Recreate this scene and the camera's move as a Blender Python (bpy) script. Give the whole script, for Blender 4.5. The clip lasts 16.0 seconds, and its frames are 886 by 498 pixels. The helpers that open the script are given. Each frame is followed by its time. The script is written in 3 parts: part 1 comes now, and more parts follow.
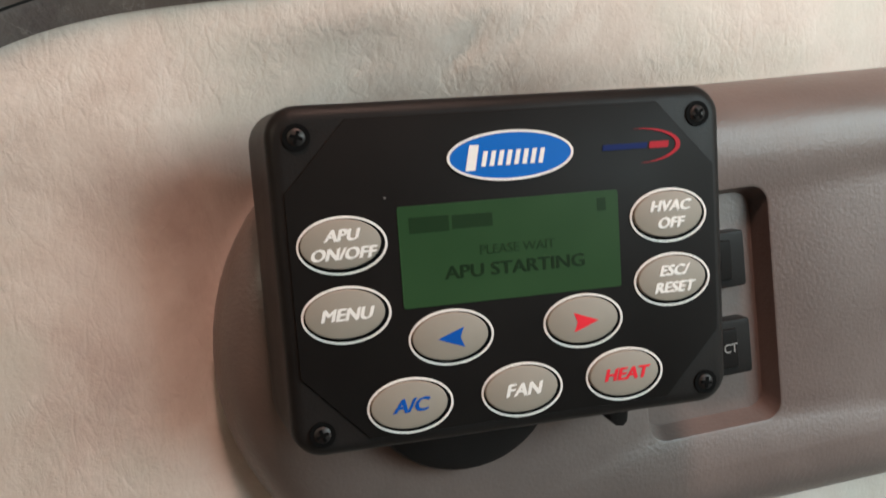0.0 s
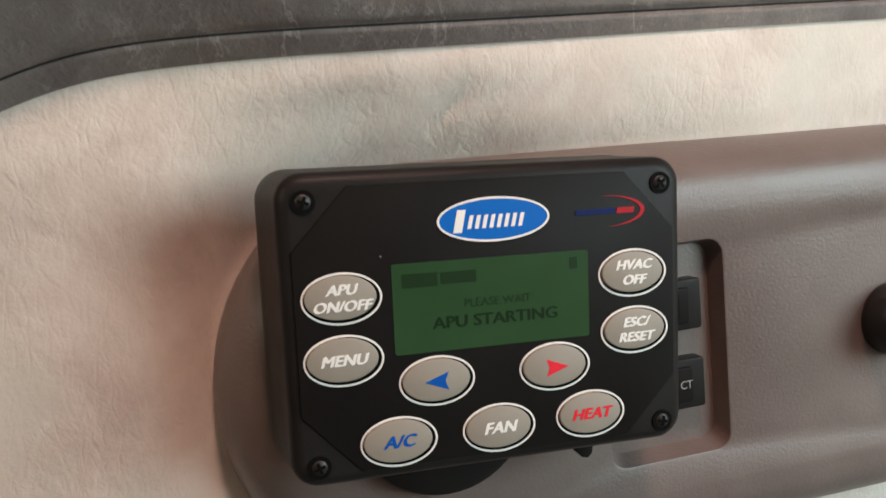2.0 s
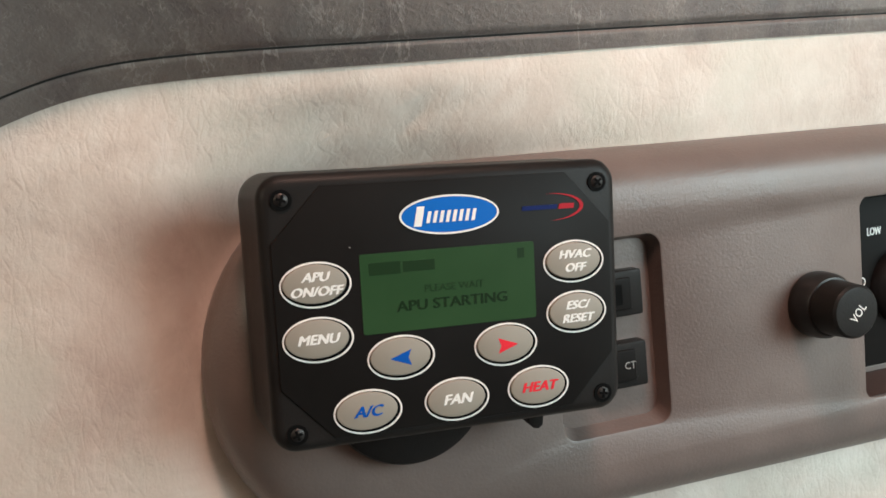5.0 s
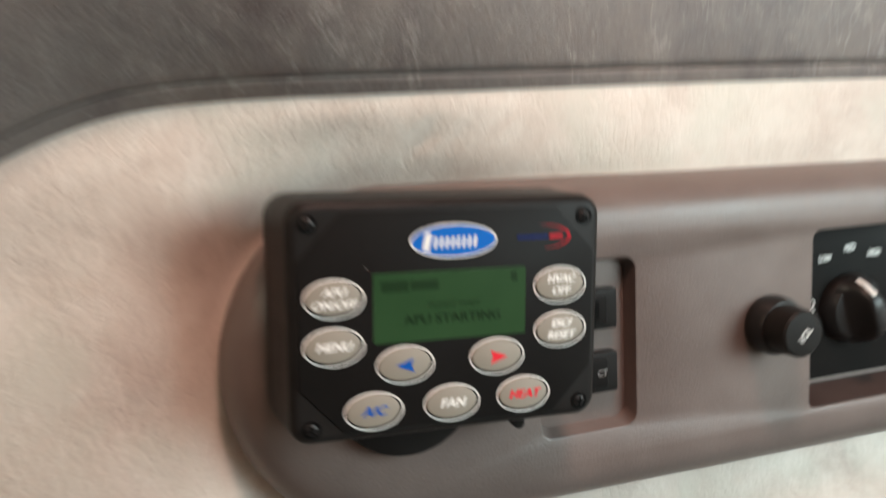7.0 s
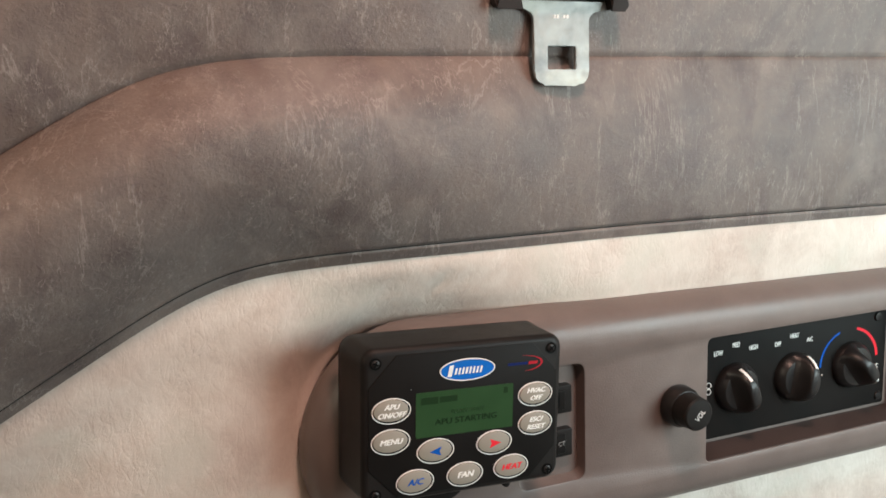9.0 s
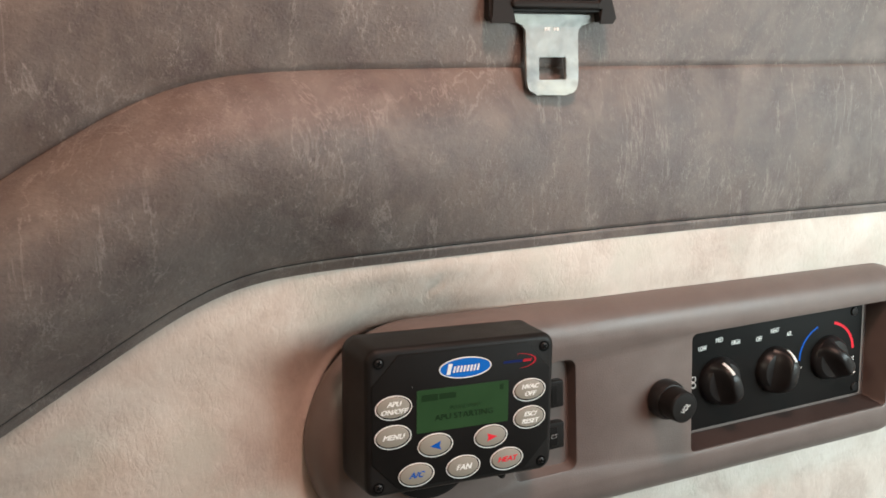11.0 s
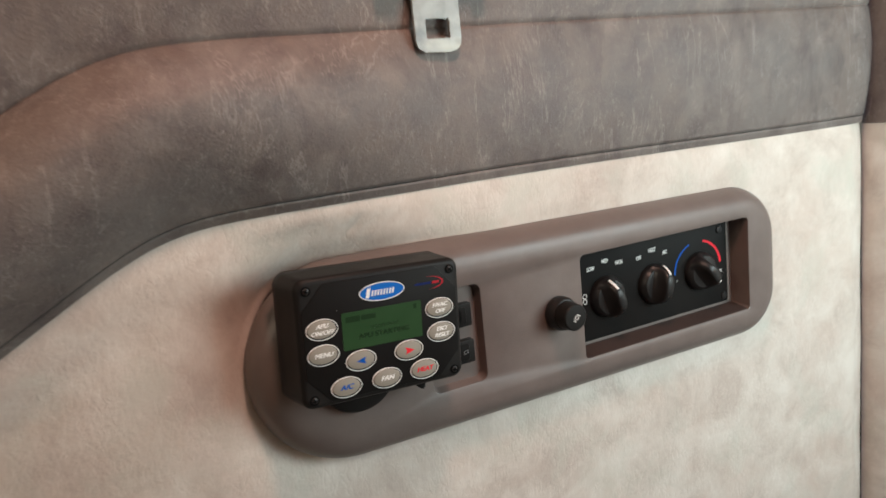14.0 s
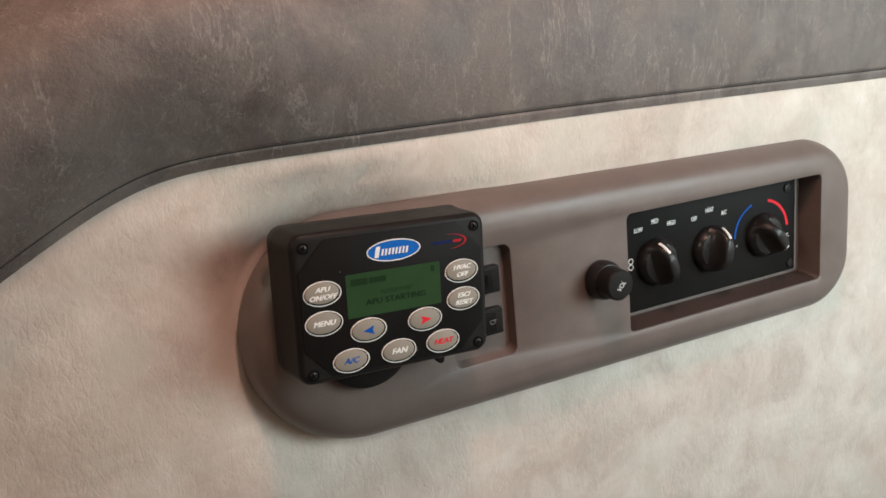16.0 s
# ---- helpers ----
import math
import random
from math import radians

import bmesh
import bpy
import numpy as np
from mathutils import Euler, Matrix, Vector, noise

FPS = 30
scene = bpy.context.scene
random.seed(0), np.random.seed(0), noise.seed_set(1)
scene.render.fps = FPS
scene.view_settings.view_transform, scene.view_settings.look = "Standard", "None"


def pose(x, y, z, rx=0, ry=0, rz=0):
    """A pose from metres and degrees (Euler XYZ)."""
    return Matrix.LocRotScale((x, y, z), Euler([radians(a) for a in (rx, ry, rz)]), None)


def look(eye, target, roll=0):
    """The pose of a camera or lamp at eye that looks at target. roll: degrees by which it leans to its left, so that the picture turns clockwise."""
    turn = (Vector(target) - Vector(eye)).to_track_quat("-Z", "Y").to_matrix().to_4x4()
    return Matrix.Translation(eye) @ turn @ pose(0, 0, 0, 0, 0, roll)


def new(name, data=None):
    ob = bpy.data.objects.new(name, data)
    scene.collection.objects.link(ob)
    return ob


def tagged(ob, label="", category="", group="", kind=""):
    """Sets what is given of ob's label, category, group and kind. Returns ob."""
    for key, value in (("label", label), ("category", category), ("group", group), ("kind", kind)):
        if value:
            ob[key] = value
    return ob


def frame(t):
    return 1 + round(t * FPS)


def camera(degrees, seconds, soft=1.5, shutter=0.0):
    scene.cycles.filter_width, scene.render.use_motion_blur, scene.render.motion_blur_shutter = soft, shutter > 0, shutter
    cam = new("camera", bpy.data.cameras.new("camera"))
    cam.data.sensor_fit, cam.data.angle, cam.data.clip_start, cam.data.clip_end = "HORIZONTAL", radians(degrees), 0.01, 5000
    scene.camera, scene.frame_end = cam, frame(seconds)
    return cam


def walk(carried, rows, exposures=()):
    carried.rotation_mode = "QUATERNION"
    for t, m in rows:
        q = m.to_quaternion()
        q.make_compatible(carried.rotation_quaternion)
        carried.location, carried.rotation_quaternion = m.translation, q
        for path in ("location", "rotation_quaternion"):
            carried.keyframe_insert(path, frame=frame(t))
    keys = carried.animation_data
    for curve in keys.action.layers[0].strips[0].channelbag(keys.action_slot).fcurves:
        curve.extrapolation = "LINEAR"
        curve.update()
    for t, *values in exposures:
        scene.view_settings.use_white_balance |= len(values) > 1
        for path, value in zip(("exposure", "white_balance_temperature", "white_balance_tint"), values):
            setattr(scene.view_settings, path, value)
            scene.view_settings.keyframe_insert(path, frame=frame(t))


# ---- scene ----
# camera: a hand-held phone, close to the wall of a sleeper bunk
cam = camera(59.86, 16.0, soft=1.6, shutter=0.6)
ROWS = [
    (0.0, -0.0506, -0.1658, 1.1954, 82.86, 6.90, -12.56),
    (0.5, -0.0549, -0.1654, 1.2028, 83.00, 5.14, -13.18),
    (1.0, -0.0586, -0.1693, 1.2049, 82.61, 5.02, -13.79),
    (1.5, -0.0528, -0.1760, 1.2091, 82.50, 5.42, -14.32),
    (2.0, -0.0572, -0.1825, 1.2119, 82.45, 5.42, -14.61),
    (2.5, -0.0594, -0.1951, 1.2225, 82.55, 5.28, -14.91),
    (3.0, -0.0629, -0.1995, 1.2242, 83.06, 4.94, -15.45),
    (3.5, -0.0700, -0.1985, 1.2283, 83.02, 4.34, -15.78),
    (4.0, -0.0674, -0.2033, 1.2305, 83.34, 4.56, -16.02),
    (4.5, -0.0666, -0.2046, 1.2226, 83.51, 5.27, -16.17),
    (4.7, -0.0600, -0.2075, 1.2093, 83.39, 5.94, -15.98),
    (6.8, -0.0556, -0.2146, 1.2162, 80.73, 3.63, -15.16),
    (7.0, -0.0747, -0.2317, 1.2288, 81.04, 2.85, -17.84),
    (7.2, -0.1003, -0.2577, 1.2582, 81.37, 2.40, -18.36),
    (7.5, -0.1288, -0.2821, 1.2930, 81.60, 1.46, -19.04),
    (8.0, -0.1501, -0.3452, 1.3279, 83.06, 2.06, -19.64),
    (8.5, -0.1384, -0.3384, 1.3183, 82.25, 2.54, -20.71),
    (9.0, -0.1377, -0.3351, 1.3095, 81.11, 2.05, -21.35),
    (9.5, -0.1378, -0.3376, 1.3105, 80.58, 2.22, -21.70),
    (9.7, -0.1364, -0.3410, 1.3094, 80.36, 2.40, -21.82),
    (11.8, -0.1914, -0.3625, 1.3235, 81.05, 1.45, -23.78),
    (12.0, -0.2241, -0.3837, 1.3256, 81.86, 1.43, -24.89),
    (12.2, -0.2494, -0.4210, 1.3368, 82.36, 1.67, -25.63),
    (12.3, -0.2643, -0.4409, 1.3394, 82.82, 1.86, -26.31),
    (12.5, -0.2861, -0.4589, 1.3356, 83.00, 2.52, -27.13),
    (12.8, -0.2948, -0.4773, 1.3235, 81.50, 3.11, -29.01),
    (13.0, -0.2825, -0.4786, 1.3220, 80.93, 3.57, -30.13),
    (13.2, -0.2643, -0.4692, 1.3255, 80.44, 3.90, -30.42),
    (13.5, -0.2337, -0.4565, 1.3217, 79.96, 5.12, -30.15),
    (13.8, -0.1923, -0.4316, 1.3078, 79.45, 5.85, -29.27),
    (14.0, -0.1704, -0.4114, 1.3007, 78.93, 5.86, -28.83),
    (14.5, -0.1465, -0.3768, 1.2937, 77.94, 5.42, -27.50),
    (15.0, -0.1392, -0.3612, 1.2863, 76.89, 5.30, -26.67),
    (15.5, -0.1332, -0.3569, 1.2832, 76.35, 5.29, -26.13),
    (16.0, -0.1335, -0.3560, 1.2820, 76.44, 5.47, -25.87),
]
walk(cam, [(t, pose(x, y, z, rx, ry, rz)) for t, x, y, z, rx, ry, rz in ROWS],
     exposures=((0.0, 0.13, 6290, 16), (4.7, 0.25, 6320, 15), (7.5, 0.36, 6390, 16), (9.7, 0.20, 6410, 17), (12.0, 0.20, 6440, 16),
                (12.5, 0.18, 6300, 12), (13.0, 0.0, 6490, 18), (13.5, -0.04, 6500, 18), (16.0, -0.06, 6540, 19)))

# ---- light: daylight through the cab opening, a warm dome lamp overhead and a warm fill added at the left ----
world = bpy.data.worlds.new("world")
scene.world = world
world.use_nodes = True
wn = world.node_tree.nodes
sky = wn.new("ShaderNodeTexSky")
sky.sky_type, sky.sun_disc = "NISHITA", False
sky.sun_elevation, sky.sun_rotation = radians(40), radians(150)
world.node_tree.links.new(sky.outputs[0], wn["Background"].inputs[0])
wn["Background"].inputs[1].default_value = 0.1


def area(name, eye, target, sx, sy, watts, colour):
    lamp = bpy.data.lights.new(name, "AREA")
    lamp.shape, lamp.size, lamp.size_y, lamp.energy, lamp.color = "RECTANGLE", sx, sy, watts, colour
    ob = new(name, lamp)
    ob.matrix_world = look(eye, target)
    return ob


area("cab_daylight", (0.61, -0.56, 1.31), (0.475, 0.05, 1.07), 0.52, 0.38, 6.8, (0.78, 1.0, 0.96))
area("dome_light", (0.03, -0.275, 1.735), (0.02, -0.02, 1.20), 0.06, 0.10, 2.5, (1.0, 0.62, 0.47))
# unseen warm fill, added to brighten the padding and panel from the left
area("left_fill", (-0.74, -0.37, 1.56), (-0.38, 0.05, 1.53), 0.14, 0.14, 1.5, (1.0, 0.92, 0.68))

# ---- materials ----


def material(name, colour, rough=0.5, metal=0.0, spec=0.5):
    m = bpy.data.materials.new(name)
    m.use_nodes = True
    b = m.node_tree.nodes["Principled BSDF"]
    b.inputs["Base Color"].default_value = (*colour, 1)
    b.inputs["Roughness"].default_value = rough
    b.inputs["Metallic"].default_value = metal
    b.inputs["Specular IOR Level"].default_value = spec
    return m


class Nodes:
    """A short way to wire the nodes of one material."""

    def __init__(self, m):
        self.tree, self.b = m.node_tree, m.node_tree.nodes["Principled BSDF"]

    def add(self, kind, **values):
        n = self.tree.nodes.new(kind)
        for key, value in values.items():
            n.inputs[key].default_value = value
        return n

    def link(self, a, b):
        self.tree.links.new(a, b)

    def place(self, scale=(1, 1, 1), turn=(0, 0, 0)):
        co, mp = self.add("ShaderNodeTexCoord"), self.add("ShaderNodeMapping")
        mp.inputs["Scale"].default_value = scale
        mp.inputs["Rotation"].default_value = [radians(a) for a in turn]
        self.link(co.outputs["Object"], mp.inputs["Vector"])
        return mp.outputs[0]

    def noise(self, vec, scale, detail=4.0, rough=0.6, warp=0.0):
        n = self.add("ShaderNodeTexNoise", Scale=scale, Detail=detail, Roughness=rough, Distortion=warp)
        self.link(vec, n.inputs["Vector"])
        return n.outputs["Fac"]

    def warped(self, vec, scale, amount):
        """The same coordinates, pushed about by a soft noise."""
        t = self.add("ShaderNodeTexNoise", Scale=scale, Detail=3.0, Roughness=0.55)
        self.link(vec, t.inputs["Vector"])
        shift, total = self.tree.nodes.new("ShaderNodeVectorMath"), self.tree.nodes.new("ShaderNodeVectorMath")
        shift.operation, total.operation = "MULTIPLY_ADD", "ADD"
        self.link(t.outputs["Color"], shift.inputs[0])
        shift.inputs[1].default_value, shift.inputs[2].default_value = (amount,) * 3, (-amount / 2,) * 3
        self.link(vec, total.inputs[0])
        self.link(shift.outputs[0], total.inputs[1])
        return total.outputs[0]

    def ridge(self, vec, scale, detail, rough, width):
        """Thin lines along the middle level of a noise."""
        level = self.noise(vec, scale, detail, rough, 0.4)
        return self.ramp(self.maths("ABSOLUTE", self.maths("SUBTRACT", level, 0.5), 0.0), (0.0, (1.0,) * 3), (width, (0.0,) * 3))

    def edges(self, vec, scale):
        """Distance from the edges of a net of cells."""
        t = self.add("ShaderNodeTexVoronoi", Scale=scale)
        t.feature = "DISTANCE_TO_EDGE"
        self.link(vec, t.inputs["Vector"])
        return t.outputs["Distance"]

    def ramp(self, fac, *stops):
        r = self.tree.nodes.new("ShaderNodeValToRGB")
        while len(r.color_ramp.elements) < len(stops):
            r.color_ramp.elements.new(0.5)
        for e, (at, c) in zip(r.color_ramp.elements, stops):
            e.position, e.color = at, (*c, 1) if len(c) == 3 else c
        self.link(fac, r.inputs[0])
        return r.outputs[0]

    def mix(self, fac, a, b, mode="MIX"):
        n = self.tree.nodes.new("ShaderNodeMix")
        n.data_type, n.blend_type = "RGBA", mode
        for value, slot in ((fac, n.inputs[0]), (a, n.inputs[6]), (b, n.inputs[7])):
            if isinstance(value, float):
                slot.default_value = value
            elif isinstance(value, tuple):
                slot.default_value = (*value, 1)
            else:
                self.link(value, slot)
        return n.outputs[2]

    def maths(self, op, a, b):
        n = self.tree.nodes.new("ShaderNodeMath")
        n.operation = op
        for value, slot in ((a, n.inputs[0]), (b, n.inputs[1])):
            if isinstance(value, float):
                slot.default_value = value
            else:
                self.link(value, slot)
        return n.outputs[0]

    def bump(self, *layers):
        last = None
        for height, strength, depth in layers:
            n = self.add("ShaderNodeBump", Strength=strength, Distance=depth)
            self.link(height, n.inputs["Height"])
            if last:
                self.link(last, n.inputs["Normal"])
            last = n.outputs[0]
        self.link(last, self.b.inputs["Normal"])


def vinyl(name, base, pale, dark):
    """Suede-look upholstery vinyl: cloudy colour, fine creases drawn aslant."""
    m = material(name, base, 0.58, spec=0.35)
    n = Nodes(m)
    v = n.place()
    cloud = n.noise(v, 24.0, 6.0, 0.62, 0.5)
    c = n.ramp(cloud, (0.34, dark), (0.5, base), (0.68, pale))
    fine = n.noise(v, 120.0, 6.0, 0.7, 0.8)
    c = n.mix(n.ramp(fine, (0.45, (0.0,) * 3), (0.72, (0.35,) * 3)), c, pale)
    # handling marks: rosy and greenish greying in broad patches
    c = n.mix(n.ramp(n.noise(v, 13.0, 4.0, 0.6, 0.5), (0.50, (0.0,) * 3), (0.70, (0.5,) * 3)), c, tuple(k * f for k, f in zip(dark, (1.06, 0.95, 0.92))))
    c = n.mix(n.ramp(n.noise(n.place((1, 1, 1), (20, 30, 0)), 18.0, 5.0, 0.6, 0.6), (0.50, (0.0,) * 3), (0.72, (0.55,) * 3)), c, tuple(k * f for k, f in zip(base, (0.86, 0.97, 0.95))))
    # pale crushed flecks
    fleck = n.ramp(n.noise(n.place((1.0, 1.0, 0.55), (0, -38, 0)), 85.0, 6.0, 0.68, 1.2), (0.58, (0.0,) * 3), (0.74, (0.32,) * 3))
    c = n.mix(fleck, c, tuple(min(1.0, k * 1.12) for k in pale))
    n.link(c, n.b.inputs["Base Color"])
    slant = n.warped(n.place((1.0, 1.0, 0.42), (0, 48, 0)), 60.0, 0.010)
    crease = n.ramp(n.edges(slant, 210.0), (0.0, (1.0,) * 3), (0.14, (0.0,) * 3))
    where = n.ramp(n.noise(v, 30.0, 5.0, 0.62, 0.6), (0.40, (0.25,) * 3), (0.60, (1.0,) * 3))
    wrinkle = n.noise(n.place((1.0, 1.0, 0.6), (0, 42, 0)), 190.0, 6.0, 0.68, 0.3)
    pores = n.noise(v, 900.0, 3.0, 0.6)
    furrow = n.maths("SUBTRACT", 0.0, n.maths("MULTIPLY", crease, where))
    pucker = n.maths("MULTIPLY", n.maths("SUBTRACT", wrinkle, 0.5), where)
    n.bump((cloud, 0.08, 0.003), (furrow, 0.20, 0.0005), (pucker, 0.44, 0.0022), (pores, 0.3, 0.0004))
    return m


def leather(name, base, pale, dark):
    """Worn grey-brown leatherette: blotched dye, crackled grain that has worn pale, long pale veins."""
    m = material(name, base, 0.50, spec=0.4)
    n = Nodes(m)
    v = n.place()
    cloud = n.noise(n.place((1.0, 1.0, 0.8), (0, 15, 0)), 32.0, 8.0, 0.66, 0.5)
    c = n.ramp(cloud, (0.30, dark), (0.5, base), (0.72, pale))
    warm = n.noise(v, 15.0, 5.0, 0.6, 0.4)
    c = n.mix(n.ramp(warm, (0.46, (0.0,) * 3), (0.64, (0.55,) * 3)), c, (0.165, 0.125, 0.105))
    cool = n.noise(n.place((1, 1, 1), (35, 0, 20)), 18.0, 5.0, 0.6, 0.4)
    c = n.mix(n.ramp(cool, (0.48, (0.0,) * 3), (0.66, (0.5,) * 3)), c, (0.145, 0.128, 0.120))
    deep = n.noise(n.place((1, 1, 0.7), (0, 50, 10)), 22.0, 6.0, 0.62, 0.6)
    c = n.mix(n.ramp(deep, (0.52, (0.0,) * 3), (0.68, (0.55,) * 3)), c, tuple(k * f for k, f in zip(dark, (1.0, 0.92, 0.98))))
    # grain worn pale: short upright ticks, thick in patches
    worn = n.ramp(n.noise(n.place((1.0, 1.0, 0.6)), 28.0, 6.0, 0.68, 0.6), (0.50, (0.0,) * 3), (0.64, (1.0,) * 3))
    worn_too = n.ramp(n.noise(n.place((1.0, 1.0, 0.6), (0, 70, 40)), 46.0, 6.0, 0.68, 0.6), (0.46, (0.08,) * 3), (0.62, (0.9,) * 3))
    broken = n.ramp(n.noise(v, 240.0, 4.0, 0.62), (0.42, (0.0,) * 3), (0.58, (1.0,) * 3))
    ticks = n.ridge(n.place((1.0, 1.0, 0.24), (0, 7, 0)), 260.0, 3.0, 0.5, 0.020)
    hatch = n.ridge(n.place((1.0, 1.0, 0.34), (0, -14, 0)), 440.0, 3.0, 0.55, 0.028)
    lines = n.mix(1.0, n.mix(1.0, ticks, worn, "MULTIPLY"), n.mix(1.0, hatch, worn_too, "MULTIPLY"), "LIGHTEN")
    lines = n.mix(1.0, lines, broken, "MULTIPLY")
    # long veins that wander down the band
    gate = n.ramp(n.noise(n.place((1, 1, 1), (40, 0, 0)), 19.0, 4.0, 0.6), (0.47, (0.0,) * 3), (0.55, (1.0,) * 3))
    vein = n.ridge(n.place((1.0, 1.0, 0.13), (0, 9, 0)), 34.0, 7.0, 0.62, 0.011)
    lines = n.mix(1.0, lines, n.mix(1.0, n.mix(1.0, vein, gate, "MULTIPLY"), (0.75,) * 3, "MULTIPLY"), "LIGHTEN")
    c = n.mix(n.mix(1.0, lines, (0.60,) * 3, "MULTIPLY"), c, (0.36, 0.318, 0.292))
    # a faint pale dusting along the worn patches
    dust = n.mix(1.0, worn, n.ramp(n.noise(n.place((1.0, 1.0, 0.5)), 380.0, 4.0, 0.65, 0.8), (0.45, (0.0,) * 3), (0.70, (0.40,) * 3)), "MULTIPLY")
    c = n.mix(dust, c, pale)
    n.link(c, n.b.inputs["Base Color"])
    pebble = n.noise(v, 520.0, 4.0, 0.65, 0.4)
    n.bump((cloud, 0.25, 0.002), (n.mix(1.0, lines, (1.0,) * 3, "MULTIPLY"), 0.25, 0.0003), (pebble, 0.6, 0.0007))
    n.link(n.ramp(cloud, (0.3, (0.44,) * 3), (0.7, (0.58,) * 3)), n.b.inputs["Roughness"])
    return m


def moulded(name, colour, rough, grain=0.3, scale=1100.0, spec=0.5, dust=0.0):
    """Grained injection-moulded plastic."""
    m = material(name, colour, rough, spec=spec)
    n = Nodes(m)
    v = n.place()
    cloud = n.noise(v, 40.0, 4.0, 0.6)
    lo, hi = tuple(k * 0.9 for k in colour), tuple(k * 1.1 + dust for k in colour)
    n.link(n.ramp(cloud, (0.3, lo), (0.7, hi)), n.b.inputs["Base Color"])
    n.link(n.ramp(cloud, (0.3, (rough - 0.06,) * 3), (0.7, (rough + 0.06,) * 3)), n.b.inputs["Roughness"])
    n.bump((n.noise(v, scale, 3.0, 0.6), grain, 0.33 / scale))
    return m


CREAM = vinyl("cream_vinyl", (0.565, 0.490, 0.432), (0.64, 0.577, 0.518), (0.465, 0.388, 0.338))
LEATHER = leather("grey_brown_leatherette", (0.137, 0.111, 0.101), (0.212, 0.177, 0.158), (0.080, 0.061, 0.058))
TAUPE = moulded("taupe_grained_plastic", (0.141, 0.109, 0.098), 0.38, 0.40, 850.0, spec=0.38)
FLANGE = moulded("pale_taupe_plastic", (0.20, 0.168, 0.150), 0.5, 0.3, 900.0)
TAUPE_DARK = moulded("dark_taupe_plastic", (0.042, 0.025, 0.021), 0.6, 0.3, 900.0)
BLACK = moulded("black_grained_plastic", (0.0112, 0.0100, 0.0094), 0.45, 0.3, 1300.0, spec=0.14, dust=0.003)
BLACK_FLAT = moulded("black_overlay_film", (0.0100, 0.0092, 0.0088), 0.48, 0.12, 2500.0, spec=0.07)
BROWN_BLACK = moulded("brown_black_plastic", (0.017, 0.0140, 0.0128), 0.55, 0.25, 1300.0, spec=0.14, dust=0.003)
BLACK_GLOSS = moulded("black_satin_plastic", (0.012, 0.011, 0.011), 0.36, 0.06, 1500.0, spec=0.3, dust=0.004)
BUTTON = moulded("warm_grey_rubber", (0.255, 0.225, 0.185), 0.6, 0.2, 2200.0)
GREY = material("worn_grey_print", (0.30, 0.29, 0.28), 0.5, spec=0.2)
WHITE = material("white_print", (0.76, 0.74, 0.71), 0.5, spec=0.2)
BLUE = material("blue_print", (0.004, 0.078, 0.36), 0.4, spec=0.12)
AZURE = material("azure_print", (0.003, 0.115, 0.45), 0.4, spec=0.12)
DEEP_BLUE = material("dark_blue_print", (0.006, 0.014, 0.085), 0.45, spec=0.08)
RED = material("red_print", (0.70, 0.025, 0.04), 0.45, spec=0.15)
DARK_RED = material("dark_red_print", (0.36, 0.016, 0.026), 0.45, spec=0.08)


def segment_ink(name, glow):
    """Half-dark liquid-crystal segments that let part of the backlight through."""
    m = material(name, (0.006, 0.016, 0.006), 0.4, spec=0.1)
    b = m.node_tree.nodes["Principled BSDF"]
    b.inputs["Emission Color"].default_value = (0.021 * glow, 0.058 * glow, 0.018 * glow, 1)
    b.inputs["Emission Strength"].default_value = 0.40
    return m


INK = segment_ink("segment_ink", 0.22)
FAINT_INK = segment_ink("faint_segment_ink", 0.52)
SCREW = material("blackened_steel", (0.030, 0.027, 0.026), 0.45, 0.6)
# near-black that stands for the shade inside holes and slots
HOLE_SHADE = material("hole_shade_black", (0.004, 0.004, 0.004), 0.7, spec=0.05)
DARK_CORD = moulded("dark_cord", (0.022, 0.021, 0.020), 0.8, 0.3, 900.0, spec=0.2)
# tan and brown of the unseen added walls, tuned for the light they bounce
BOUNCE_TAN = moulded("tan_bounce", (0.32, 0.215, 0.165), 0.8, 0.2, 300.0)
BOUNCE_BROWN = moulded("brown_bounce", (0.30, 0.235, 0.20), 0.9, 0.4, 300.0)
FLOORING = moulded("dark_bunk_fabric", (0.12, 0.10, 0.09), 0.9, 0.5, 500.0)

GLASS = material("green_display", (0.012, 0.030, 0.013), 0.3, spec=0.1)
gn = Nodes(GLASS)
gcloud = gn.noise(gn.place(), 45.0, 2.0, 0.5)
gn.link(gn.ramp(gcloud, (0.35, (0.021, 0.056, 0.017)), (0.65, (0.030, 0.073, 0.024))), gn.b.inputs["Emission Color"])
gn.b.inputs["Emission Strength"].default_value = 0.40

STEEL = material("zinc_plated_steel", (0.30, 0.31, 0.28), 0.48, 0.5)
sn = Nodes(STEEL)
sv = sn.place()
smear = sn.noise(sv, 34.0, 4.0, 0.55, 0.6)
sc = sn.ramp(smear, (0.30, (0.185, 0.190, 0.190)), (0.50, (0.275, 0.275, 0.262)), (0.66, (0.36, 0.35, 0.315)))
sc = sn.mix(sn.ramp(sn.noise(sv, 190.0, 5.0, 0.65), (0.55, (0.0,) * 3), (0.75, (0.4,) * 3)), sc, (0.17, 0.17, 0.165))
sn.link(sc, sn.b.inputs["Base Color"])
sn.link(sn.ramp(sn.noise(sv, 210.0, 5.0, 0.7), (0.3, (0.42,) * 3), (0.7, (0.62,) * 3)), sn.b.inputs["Roughness"])
sn.bump((smear, 0.2, 0.0008))

